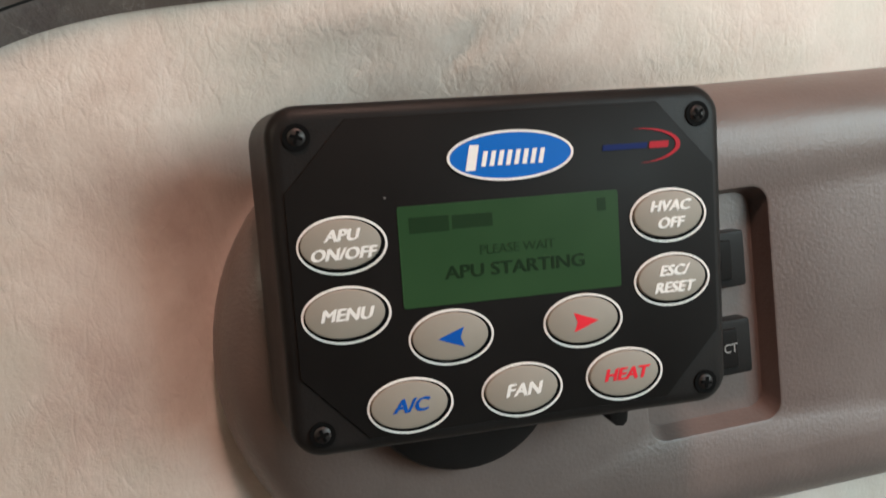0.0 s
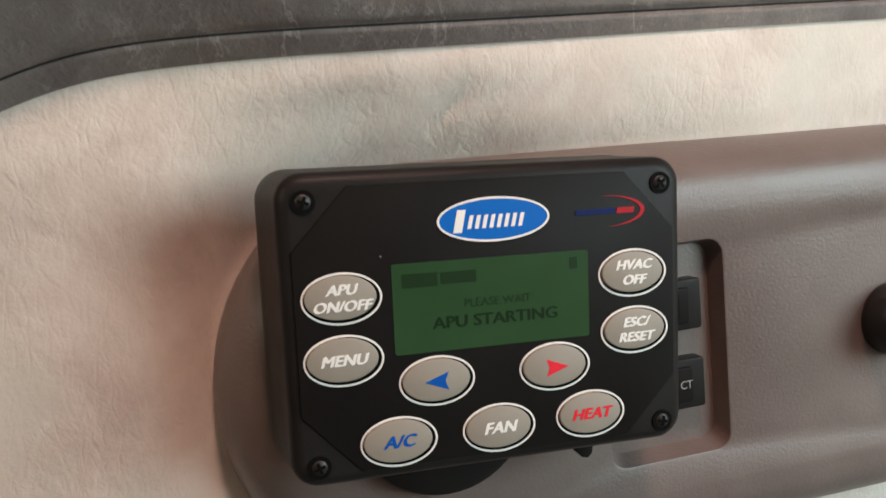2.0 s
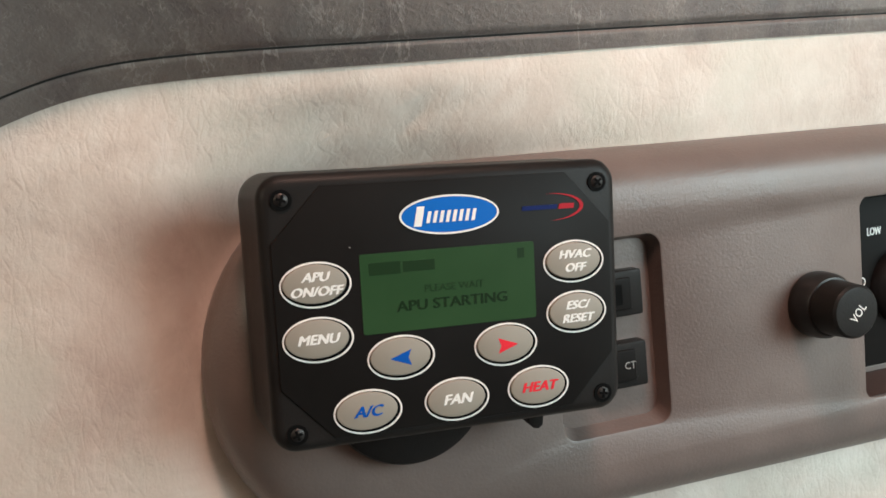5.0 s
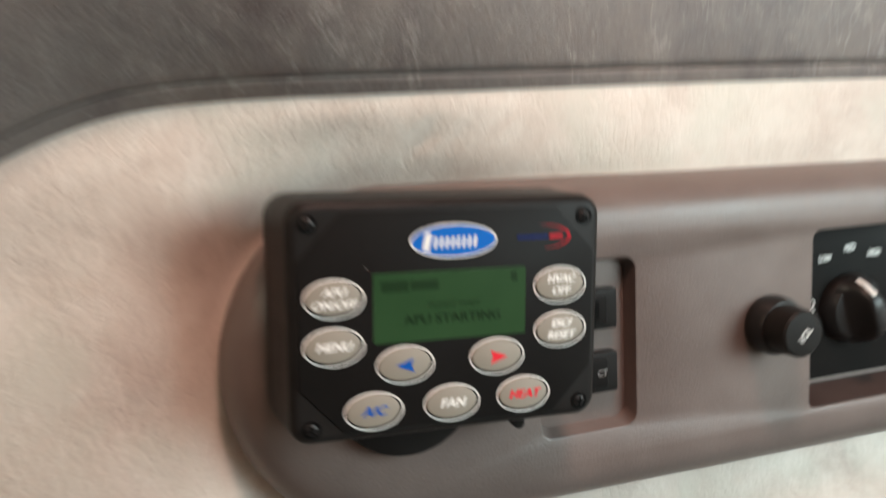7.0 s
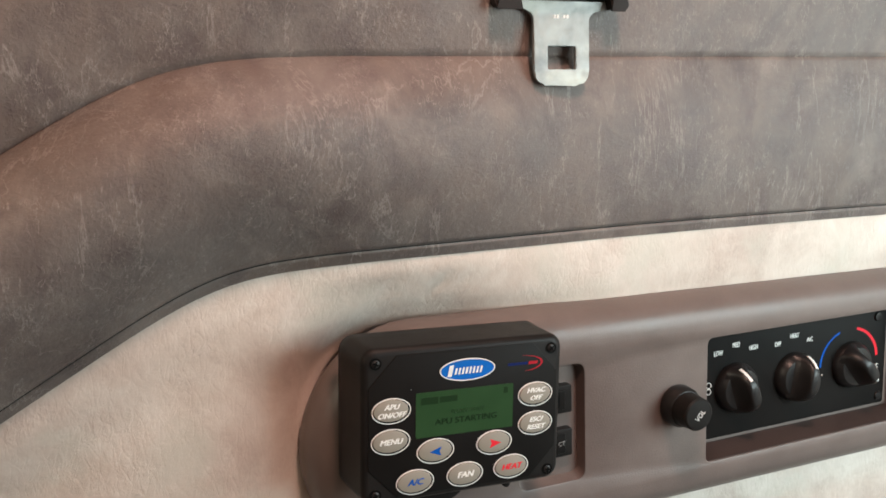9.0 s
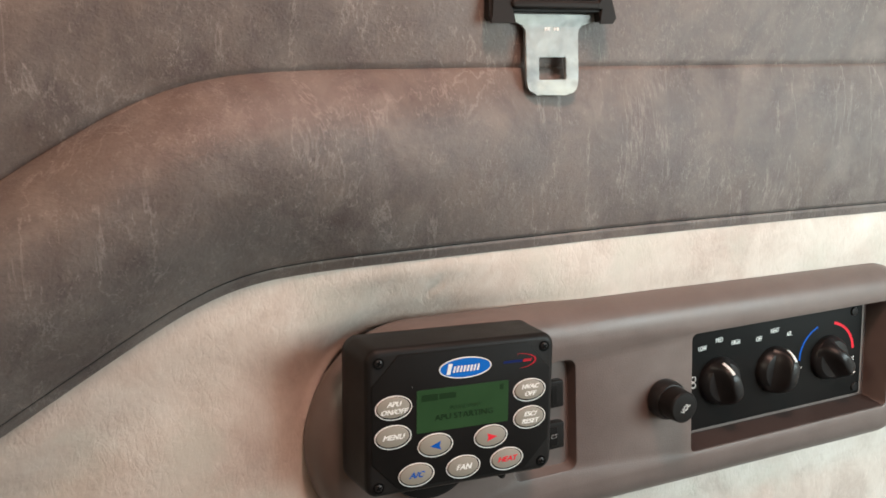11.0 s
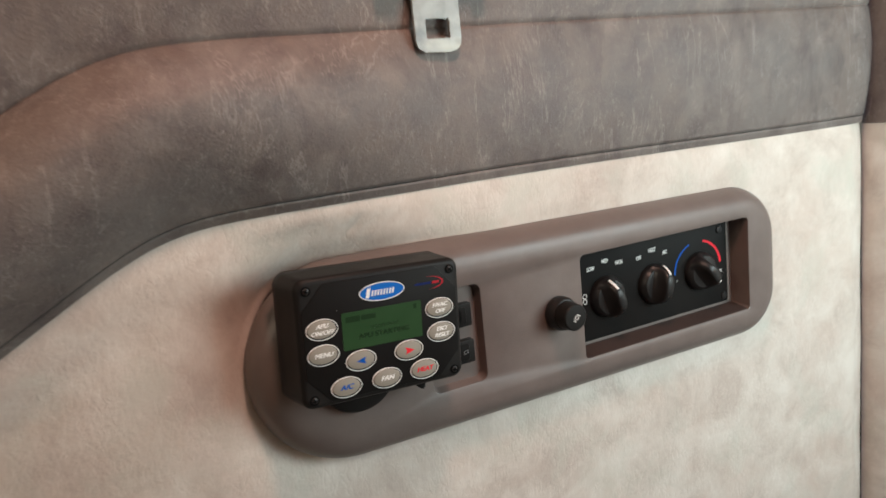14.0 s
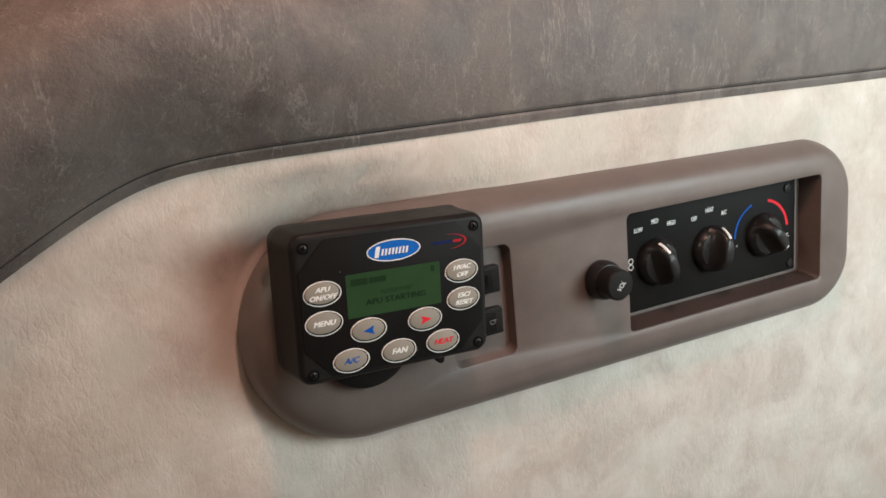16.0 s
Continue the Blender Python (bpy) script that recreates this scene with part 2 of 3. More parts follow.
WEBBING = material("brown_black_webbing", (0.035, 0.028, 0.026), 0.75, spec=0.3)
bn = Nodes(WEBBING)
weave = bn.add("ShaderNodeTexWave", Scale=330.0, Distortion=0.6, Detail=1.0)
weave.bands_direction = "X"
bn.link(bn.place(), weave.inputs["Vector"])
cross = bn.add("ShaderNodeTexWave", Scale=420.0, Distortion=0.4)
cross.bands_direction = "Z"
bn.link(bn.place(), cross.inputs["Vector"])
bn.link(bn.ramp(weave.outputs["Fac"], (0.2, (0.042, 0.035, 0.033)), (0.8, (0.062, 0.052, 0.049))), bn.b.inputs["Base Color"])
bn.bump((weave.outputs["Fac"], 0.2, 0.0004), (cross.outputs["Fac"], 0.2, 0.0003))

# ---- mesh helpers: outlines lie in x and z, seen from -y; y grows into the wall ----


def link_mesh(name, bm, mat, smooth=35.0):
    bmesh.ops.recalc_face_normals(bm, faces=bm.faces)
    for e in bm.edges:
        if len(e.link_faces) == 2:
            e.smooth = e.calc_face_angle(0.0) < radians(smooth)
    for f in bm.faces:
        f.smooth = smooth > 0
    me = bpy.data.meshes.new(name)
    bm.to_mesh(me)
    bm.free()
    me.materials.append(mat)
    return new(name, me)


def part(name, bm, mat, parent, label="", smooth=35.0):
    ob = link_mesh(name, bm, mat, smooth)
    ob.parent = parent
    return tagged(ob, label) if label else ob


def root(name, m):
    ob = new(name)
    ob.empty_display_size = 0.02
    ob.matrix_world = m
    return ob


def rrect(x0, x1, z0, z1, r, n=6):
    """A rectangle with rounded corners; r: one radius, or (left, right)."""
    rl, rr = r if isinstance(r, tuple) else (r, r)
    pts = []
    for cx, cz, a, q in ((x1 - rr, z0 + rr, -90, rr), (x1 - rr, z1 - rr, 0, rr), (x0 + rl, z1 - rl, 90, rl), (x0 + rl, z0 + rl, 180, rl)):
        for k in range(n + 1):
            t = radians(a + 90 * k / n)
            pts.append((cx + q * math.cos(t), cz + q * math.sin(t)))
    return pts


def ellipse(cx, cz, a, b, n=40):
    return [(cx + a * math.cos(2 * math.pi * k / n), cz + b * math.sin(2 * math.pi * k / n)) for k in range(n)]


def arc_band(cx, cz, r0, r1, a0, a1, n=20, squash=1.0):
    """A bent strip between two radii; degrees clockwise from up."""
    ring = [(cx + r1 * math.sin(radians(a0 + (a1 - a0) * k / n)), cz + squash * r1 * math.cos(radians(a0 + (a1 - a0) * k / n))) for k in range(n + 1)]
    ring += [(cx + r0 * math.sin(radians(a1 + (a0 - a1) * k / n)), cz + squash * r0 * math.cos(radians(a1 + (a0 - a1) * k / n))) for k in range(n + 1)]
    return ring


def loop(bm, pts, y):
    return [bm.verts.new((x, y, z)) for x, z in pts]


def bridge(bm, a, b):
    n = len(a)
    for k in range(n):
        bm.faces.new((a[k], a[(k + 1) % n], b[(k + 1) % n], b[k]))


def prism(pts, front, back, bevel=0.0, seg=3, bm=None):
    """A slab of that outline, its front edge rounded by bevel."""
    bm = bm or bmesh.new()
    rings = []
    cx, cz = sum(p[0] for p in pts) / len(pts), sum(p[1] for p in pts) / len(pts)
    hw, hh = max(abs(p[0] - cx) for p in pts), max(abs(p[1] - cz) for p in pts)
    if bevel:
        for k in range(seg, -1, -1):
            a = radians(90 * k / seg)
            inset = bevel * (1 - math.cos(a))
            y = front + bevel * (1 - math.sin(a))
            rings.append(loop(bm, [(cx + (x - cx) * (1 - inset / hw), cz + (z - cz) * (1 - inset / hh)) for x, z in pts], y))
    else:
        rings.append(loop(bm, pts, front))
    rings.append(loop(bm, pts, back))
    for a, b in zip(rings, rings[1:]):
        bridge(bm, a, b)
    bm.faces.new(rings[0])
    bm.faces.new(rings[-1])
    return bm


def holed(outer, holes, front, back):
    """A plate with holes right through it."""
    bm = bmesh.new()
    sides = []
    for y in (front, back):
        loops = [loop(bm, pts, y) for pts in (outer, *holes)]
        sides.append(loops)
        edges = [bm.edges.new((l[k], l[(k + 1) % len(l)])) for l in loops for k in range(len(l))]
        bmesh.ops.triangle_fill(bm, edges=edges, use_beauty=True)
    for a, b in zip(*sides):
        bridge(bm, a, b)
    return bm


def ring_bm(cx, cz, a, b, w, front, back, n=48):
    bm = bmesh.new()
    o1, i1 = loop(bm, ellipse(cx, cz, a, b, n), front), loop(bm, ellipse(cx, cz, a - w, b - w, n), front)
    o2, i2 = loop(bm, ellipse(cx, cz, a, b, n), back), loop(bm, ellipse(cx, cz, a - w, b - w, n), back)
    for p, q in ((o1, i1), (i1, i2), (i2, o2), (o2, o1)):
        bridge(bm, p, q)
    return bm


def lathe(profile, n=40, bm=None, at=(0.0, 0.0)):
    """Turns (radius, y) pairs about an axis along y."""
    bm = bm or bmesh.new()
    rings = [loop(bm, ellipse(at[0], at[1], r, r, n), y) for r, y in profile]
    for a, b in zip(rings, rings[1:]):
        bridge(bm, a, b)
    bm.faces.new(rings[0])
    bm.faces.new(rings[-1])
    return bm


def text(words, size, mat, parent, at, shear=0.0, wide=1.0, turn=0.0, bold=0.0, name="legend"):
    """Printed words, centred at (x, y, z), facing -y."""
    cu = bpy.data.curves.new(name, "FONT")
    cu.body, cu.size, cu.shear, cu.align_x, cu.align_y = words, size, shear, "CENTER", "CENTER"
    cu.extrude, cu.resolution_u, cu.space_line = 0.00006, 3, 0.85
    tmp = bpy.data.objects.new(name, cu)
    scene.collection.objects.link(tmp)
    me = bpy.data.meshes.new_from_object(tmp.evaluated_get(bpy.context.evaluated_depsgraph_get()))
    bpy.data.objects.remove(tmp)
    bpy.data.curves.remove(cu)
    if bold:
        # heavier strokes: the same letters struck three times, a hair apart
        bm = bmesh.new()
        for k in (-1, 0, 1):
            copy = me.copy()
            copy.transform(Matrix.Translation((bold * k, 0.4 * bold * k, 0.00001 * k)))
            bm.from_mesh(copy)
            bpy.data.meshes.remove(copy)
        bm.to_mesh(me)
        bm.free()
    me.transform(pose(*at, 90, -turn, 0) @ Matrix.Diagonal((wide, 1, 1, 1)))
    me.materials.clear()
    me.materials.append(mat)
    ob = new(name, me)
    ob.parent = parent
    return ob


def bars(rects, mat, parent, front, back, name):
    """Plain printed bars, (x0, x1, z0, z1, slant) each, as one mesh."""
    bm = bmesh.new()
    for x0, x1, z0, z1, s in rects:
        prism([(x0, z0), (x1, z0), (x1 + s, z1), (x0 + s, z1)], front, back, bm=bm)
    return part(name, bm, mat, parent, smooth=0)


def smoothstep(a, b, x):
    t = min(1.0, max(0.0, (x - a) / (b - a)))
    return t * t * (3 - 2 * t)


# ---- the upholstered side wall: cream vinyl, two leatherette bands, cream above ----
WALL_Y, CORNER_X = 0.0505, 0.545
P_X0, P_X1, P_Z0, P_Z1, P_RL, P_RR, P_RISE = -0.0740, 0.3935, 1.0705, 1.2013, 0.0652, 0.043, 0.0172


def swoop(x, level, knee, slope, width):
    """Level to the right of the knee, falling away to the left of it."""
    d = (knee - x) / width
    soft = d if d > 30 else math.log1p(math.exp(d))
    return level - slope * width * soft


def hem(x):
    return swoop(x, 1.2421, -0.1035, 0.575, 0.0155) - 0.0045 * smoothstep(0.1, 0.55, x) + 0.0022 * smoothstep(-0.06, -0.16, x)


def seam(x):
    return swoop(x, 1.3462, -0.1280, 0.625, 0.0200) - 0.001 * smoothstep(0.1, 0.5, x)


def top_seam(x):
    return swoop(x, 1.4405, -0.1290, 0.588, 0.0230) + 0.002 * smoothstep(0.1, 0.5, x)


def panel_gap(x, z):
    """How far a point of the wall lies outside the outline of the control panel."""
    z -= P_RISE * (P_X1 - x) * min(1.0, max(0.0, (z - P_Z0) / (P_Z1 - P_Z0))) if P_X0 < x < P_X1 else 0.0
    cx, cz = (P_X0 + P_X1) / 2, (P_Z0 + P_Z1) / 2
    r = P_RL if x < 0.1 else P_RR
    dx, dz = abs(x - cx) - (P_X1 - P_X0) / 2 + r, abs(z - cz) - (P_Z1 - P_Z0) / 2 + r
    return math.hypot(max(dx, 0), max(dz, 0)) + min(max(dx, dz), 0) - r


def ripple(x, z, s=1.0):
    return s * (0.0011 * noise.noise((x * 9, 1.3, z * 9)) + 0.00045 * noise.noise((x * 34, 4.1, z * 34)))


def cream_y(x, z):
    d = max(0.0, panel_gap(x, z))
    left = smoothstep(0.12, -0.03, x)
    y = WALL_Y - 0.0030 + (0.0025 + (0.0060 + 0.0130 * smoothstep(1.14, 1.20, z)) * left * smoothstep(-0.002, 0.018, hem(x) - z)) * math.exp(-d / (0.012 + 0.006 * left))
    y += 0.020 * smoothstep(-0.003, -0.012, panel_gap(x, z))
    y += 0.0020 * math.exp(-max(0.0, hem(x) - z) / 0.011)
    y += 0.11 * smoothstep(hem(x), hem(x) - 0.05, z) * (-0.085 - x if -0.40 < x < -0.085 else (0.315 if x <= -0.40 else 0.0))
    y += 0.010 * smoothstep(0.50, CORNER_X, x) ** 2
    # drawn folds above the controller
    for cx, cz, h in ((0.006, 1.2235, 0.0022), (0.011, 1.2250, 0.0020), (0.023, 1.2265, 0.0016), (0.034, 1.2255, 0.0010), (-0.022, 1.2240, 0.0010)):
        u, w = (x - cx) * 0.78 - (z - cz) * 0.62, (x - cx) * 0.62 + (z - cz) * 0.78
        y += h * math.exp(-((u / 0.0014) ** 2) - (w / 0.011) ** 2)
    return y + ripple(x, z)


def strip(x0, x1, nx, low, high, nz, depth, bias=1.0):
    """A sheet between two curves; depth(x, z, s) gives y, s running from low to high."""
    bm = bmesh.new()
    grid = []
    for i in range(nx + 1):
        x = x0 + (x1 - x0) * i / nx
        a, b = low(x), high(x)
        steps = [(k / nz) ** bias for k in range(nz + 1)]
        grid.append([bm.verts.new((x, depth(x, a + (b - a) * s, s), a + (b - a) * s)) for s in steps])
    for p, q in zip(grid, grid[1:]):
        for k in range(nz):
            bm.faces.new((p[k], q[k], q[k + 1], p[k + 1]))
    return bm


def tuck(x):
    return 0.007 * smoothstep(0.525, CORNER_X, x) ** 2


def roll(s, top):
    """A padded roll that hangs: fullest near its top, sloping back to its foot."""
    return math.sin(math.pi / 2 * s / 0.66) if s < 0.66 else 1 - top * ((s - 0.66) / 0.34) ** 2


def swell(x, more):
    return 0.0072 + more * smoothstep(0.12, -0.16, x)


def seam_out(x):
    """How far the seam between the bands stands out from the wall."""
    return 0.55 * swell(x, 0.0120)


def lower_band_y(x, z, s):
    # sewn down at the foot, a stitched groove above it, then a padded roll, fuller where it turns down
    up = z - hem(x)
    groove = math.exp(-(((up - 0.0070) / 0.0011) ** 2))
    full = swell(x, 0.0310)
    out = full * roll(s, 1 - seam_out(x) / full)
    return WALL_Y - 0.0035 + 0.0020 * math.exp(-up / 0.011) + tuck(x) - out + 0.0012 * groove + 0.0010 * smoothstep(0.986, 1.0, s) + ripple(x, z, 0.9)


def upper_band_y(x, z, s):
    foot = WALL_Y - 0.0035 + tuck(x) - seam_out(x)
    return foot - 0.8 * swell(x, 0.0120) * roll(s, 0.6) + 0.0010 * smoothstep(0.014, 0.0, s) + 0.004 * smoothstep(0.97, 1.0, s) + ripple(x, z, 0.9)


def top_y(x, z, s):
    d = max(0.0, z - top_seam(x))
    return WALL_Y - 0.002 + 0.02 * max(0.0, top_seam(x) - z) - 0.009 * (1 - math.exp(-d / 0.040)) - 0.003 * smoothstep(0.0, 0.006, d) + ripple(x, z)


LEFT_X, FLOOR_Z, CEIL_Z = -0.95, 0.80, 1.76


def setting(name, bm, mat, label, category="wall", smooth=60.0):
    return tagged(link_mesh(name, bm, mat, smooth), label, category, kind="structure")


setting("wall_lower", strip(LEFT_X, CORNER_X, 430, lambda x: FLOOR_Z, lambda x: hem(x) + 0.006, 130, lambda x, z, s: cream_y(x, z)), CREAM,
        "cream suede-look vinyl padding on the bunk wall")
setting("wall_band_lower", strip(LEFT_X, CORNER_X, 430, hem, seam, 140, lower_band_y, 1.5), LEATHER,
        "padded grey-brown leatherette band with a stitched hem")


def cord(line, depth, r):
    """A thin cord laid along the wall: line(x) gives z, depth(x, z) gives y."""
    bm = bmesh.new()
    rows = []
    for i in range(431):
        x = LEFT_X + (CORNER_X - LEFT_X) * i / 430
        z = line(x)
        rows.append([bm.verts.new((x, depth(x, z) + r * math.cos(a), z + r * math.sin(a))) for a in (0, 1.05, 2.09, 3.14, 4.19, 5.24)])
    for p, q in zip(rows, rows[1:]):
        for k in range(6):
            bm.faces.new((p[k], q[k], q[(k + 1) % 6], p[(k + 1) % 6]))
    return bm


setting("trim", cord(lambda x: hem(x) + 0.0001, lambda x, z: WALL_Y - 0.0013 + tuck(x) + ripple(x, z, 0.9), 0.00025), CREAM, "thin cream piping along the hem", "trim")
# a thin dark cord laid in the groove above the hem
setting("trim", cord(lambda x: hem(x) + 0.0070, lambda x, z: lower_band_y(x, z, (z - hem(x)) / (seam(x) - hem(x))) + 0.0002, 0.0005), DARK_CORD,
        "thin dark cord in the groove along the hem", "trim")
setting("wall_band_upper", strip(LEFT_X, CORNER_X, 430, seam, top_seam, 46, upper_band_y), LEATHER,
        "padded grey-brown leatherette band above the seam")
setting("wall_top", strip(LEFT_X, CORNER_X, 300, lambda x: top_seam(x) - 0.006, lambda x: CEIL_Z, 60, top_y), CREAM,
        "cream vinyl padding curving out above the bands")

# ---- the next wall, turned towards the bunk ----
TURN_DEG = 62.0
side = pose(CORNER_X - 0.001, WALL_Y + 0.006, 0, 0, 0, -TURN_DEG)


def side_y(bulge):
    def depth(x, z, s):
        y = -bulge * (1 - math.exp(-x / 0.012)) + 0.006 * math.exp(-x / 0.006) + 1.2 * ripple(x + 3, z)
        # puckers drawn towards the corner
        for cx, cz, tilt, h in ((0.016, 1.214, 0.9, 0.0034), (0.020, 1.166, -0.7, 0.0028), (0.030, 1.100, 0.5, 0.0022), (0.022, 1.020, -0.4, 0.0020)):
            u, w = (x - cx) * math.sin(tilt) + (z - cz) * math.cos(tilt), (x - cx) * math.cos(tilt) - (z - cz) * math.sin(tilt)
            y += h * math.exp(-((u / 0.0075) ** 2) - (w / 0.020) ** 2)
        return y

    return depth


for name, low, high, mat, bulge, label in (
    ("wall_end_lower", FLOOR_Z, 1.2395, CREAM, 0.004, "cream vinyl padding on the end wall of the bunk"),
    ("wall_end_band", 1.2355, 1.3455, LEATHER, 0.006, "grey-brown leatherette band on the end wall"),
    ("wall_end_band_upper", 1.3450, 1.4430, LEATHER, 0.006, "grey-brown leatherette band on the end wall"),
    ("wall_end_top", 1.4425, CEIL_Z, CREAM, 0.010, "cream vinyl padding high on the end wall"),
):
    ob = setting(name, strip(0.0, 0.95, 150, lambda x, a=low: a, lambda x, a=high: a, 90, side_y(bulge)), mat, label)
    ob.matrix_world = side


def slab(name, x0, x1, y0, y1, z0, z1, mat, label, category):
    bm = bmesh.new()
    prism([(x0, z0), (x1, z0), (x1, z1), (x0, z1)], y0, y1, bm=bm)
    return setting(name, bm, mat, label, category, 0)


slab("floor", -1.0, 1.2, -0.95, 0.06, FLOOR_Z - 0.04, FLOOR_Z, FLOORING, "dark fabric of the bunk surface", "floor")
# unseen ceiling and walls, added to enclose the bunk and bounce light
slab("ceiling", -1.0, 1.2, -0.95, 0.12, CEIL_Z, CEIL_Z + 0.04, BOUNCE_TAN, "unseen tan ceiling added to bounce light", "ceiling")
slab("unseen_wall_left", -1.0, -0.95, -0.95, 0.12, FLOOR_Z, CEIL_Z, BOUNCE_BROWN, "unseen brown wall added to bounce light from the left", "wall")
slab("unseen_wall_far", 1.0, 1.05, -0.80, -0.60, FLOOR_Z, CEIL_Z, BOUNCE_TAN, "unseen tan wall added beyond the end wall", "wall")
# the cab side, unseen and added to shape the light, with one wide opening for daylight
slab("unseen_wall_front_low", -0.95, 1.0, -0.67, -0.63, FLOOR_Z, 1.10, BOUNCE_TAN, "unseen tan wall added below the daylight opening", "wall")
slab("unseen_wall_front_high", -0.95, 1.0, -0.67, -0.63, 1.52, CEIL_Z, BOUNCE_TAN, "unseen tan wall added above the daylight opening", "wall")
slab("unseen_wall_front_left", -0.95, 0.20, -0.67, -0.63, 1.10, 1.52, BOUNCE_BROWN, "unseen brown wall added to bounce light beside the opening", "wall")
slab("unseen_wall_front_right", 0.92, 1.0, -0.67, -0.63, 1.10, 1.52, BOUNCE_TAN, "unseen tan wall added beside the daylight opening", "wall")

# ---- taupe control panel let into the wall ----
FACE_Y = 0.0305
R_X0, R_X1, R_Z0, R_Z1, R_BACK = 0.1735, 0.3520, 1.0975, 1.1775, 0.0495
S_X0, S_X1, S_Z0, S_Z1, S_BACK = 0.0440, 0.0864, 1.1058, 1.1752, 0.0372


def panel_outline(i):
    """The panel's outline drawn in by i; its upper edge climbs a little to the left."""
    pts = rrect(P_X0 + 1.5 * i, P_X1 - i, P_Z0 + i, P_Z1 - i, (P_RL - i, P_RR - i), 16)
    out = []
    for x, z in pts:
        w = (z - P_Z0) / (P_Z1 - P_Z0)
        out.append((x, z + P_RISE * (P_X1 - x) * w + 0.0032 * (1 - w) * smoothstep(0.16, -0.05, x)))
    return out


def control_panel():
    thing = root("control_panel", pose(0, 0, 0))
    bm = bmesh.new()
    # a shadow gap behind the rim, then a rounding that eases into the face
    rings = [loop(bm, panel_outline(0.0062), 0.071), loop(bm, panel_outline(0.0012), 0.0560)]
    for k in range(15):
        u = (k / 14) ** 1.7
        rings.append(loop(bm, panel_outline(0.0205 * u), 0.0535 - (0.0535 - FACE_Y) * math.sqrt(1 - (1 - u) ** 2.7)))
    for a, b in zip(rings, rings[1:]):
        bridge(bm, b, a)
    # two sunk trays in the face
    cuts = []
    for x0, x1, z0, z1, r, back, lean in ((R_X0, R_X1, R_Z0, R_Z1, 0.004, R_BACK, 0.0008), (S_X0, S_X1, S_Z0, S_Z1, 0.0052, S_BACK, 0.0016)):
        mouth = loop(bm, rrect(x0 - 0.0008, x1 + 0.0008, z0 - 0.0008, z1 + 0.0008, r + 0.0008), FACE_Y)
        lip = loop(bm, rrect(x0 - 0.0002, x1 + 0.0002, z0 - 0.0002, z1 + 0.0002, r + 0.0002), FACE_Y + 0.0003)
        edge = loop(bm, rrect(x0, x1, z0, z1, r), FACE_Y + 0.0010)
        deep = loop(bm, rrect(x0 + lean, x1 - lean, z0 + 1.4 * lean, z1 - lean, r), back)
        for a, b in ((mouth, lip), (lip, edge), (edge, deep)):
            bridge(bm, a, b)
        bm.faces.new(deep)
        cuts.append(mouth)
    edges = []
    for l in (rings[-1], *cuts):
        for k in range(len(l)):
            e = bm.edges.get((l[k], l[(k + 1) % len(l)]))
            edges.append(e)
    bmesh.ops.triangle_fill(bm, edges=edges, use_beauty=True)
    part("body", bm, TAUPE, thing, smooth=40.0)
    # the dark sloping ledge along the foot of the large tray
    bm = bmesh.new()
    a, b = 0.0006, 0.0018
    quad = [(R_X0 + a, FACE_Y + 0.0012, R_Z0 + 0.0004), (R_X1 - a, FACE_Y + 0.0012, R_Z0 + 0.0004), (R_X1 - b, R_BACK, R_Z0 + 0.0034), (R_X0 + b, R_BACK, R_Z0 + 0.0034)]
    top = [bm.verts.new(p) for p in quad]
    low = [bm.verts.new((x, y, z - 0.0008)) for x, y, z in quad]
    bridge(bm, top, low)
    bm.faces.new(top)
    bm.faces.new(low)
    part("ledge", bm, TAUPE_DARK, thing, "dark brown ledge", smooth=0)
    for z0, z1, word in ((1.1468, 1.1632, ""), (1.1208, 1.1372, "CT")):
        sw = part("switch", prism(rrect(0.0600, 0.0790, z0, z1, 0.0008, 2), 0.0322, S_BACK + 0.0005, 0.0005), BLACK, thing, "small black push switch")
        part("rocker", prism(rrect(0.0620, 0.0742, z0 + 0.0024, z1 - 0.0024, 0.0006, 2), 0.0312, 0.0330, 0.0005), BLACK_FLAT, sw)
        if word:
            text(word, 0.0038, GREY, sw, (0.0716, 0.03112, (z0 + z1) / 2), wide=0.9)
        else:
            # black bar in place of a shaded slot
            part("slot", prism(rrect(0.0660, 0.0705, z0 + 0.0045, z1 - 0.0045, 0.0006, 2), 0.03105, 0.0316), HOLE_SHADE, sw, smooth=0)
    return tagged(thing, "taupe grained plastic control panel let into the cream wall", "control panel")


control_panel()


# ---- climate control plate in the panel's tray ----
PLATE_Y = 0.0465


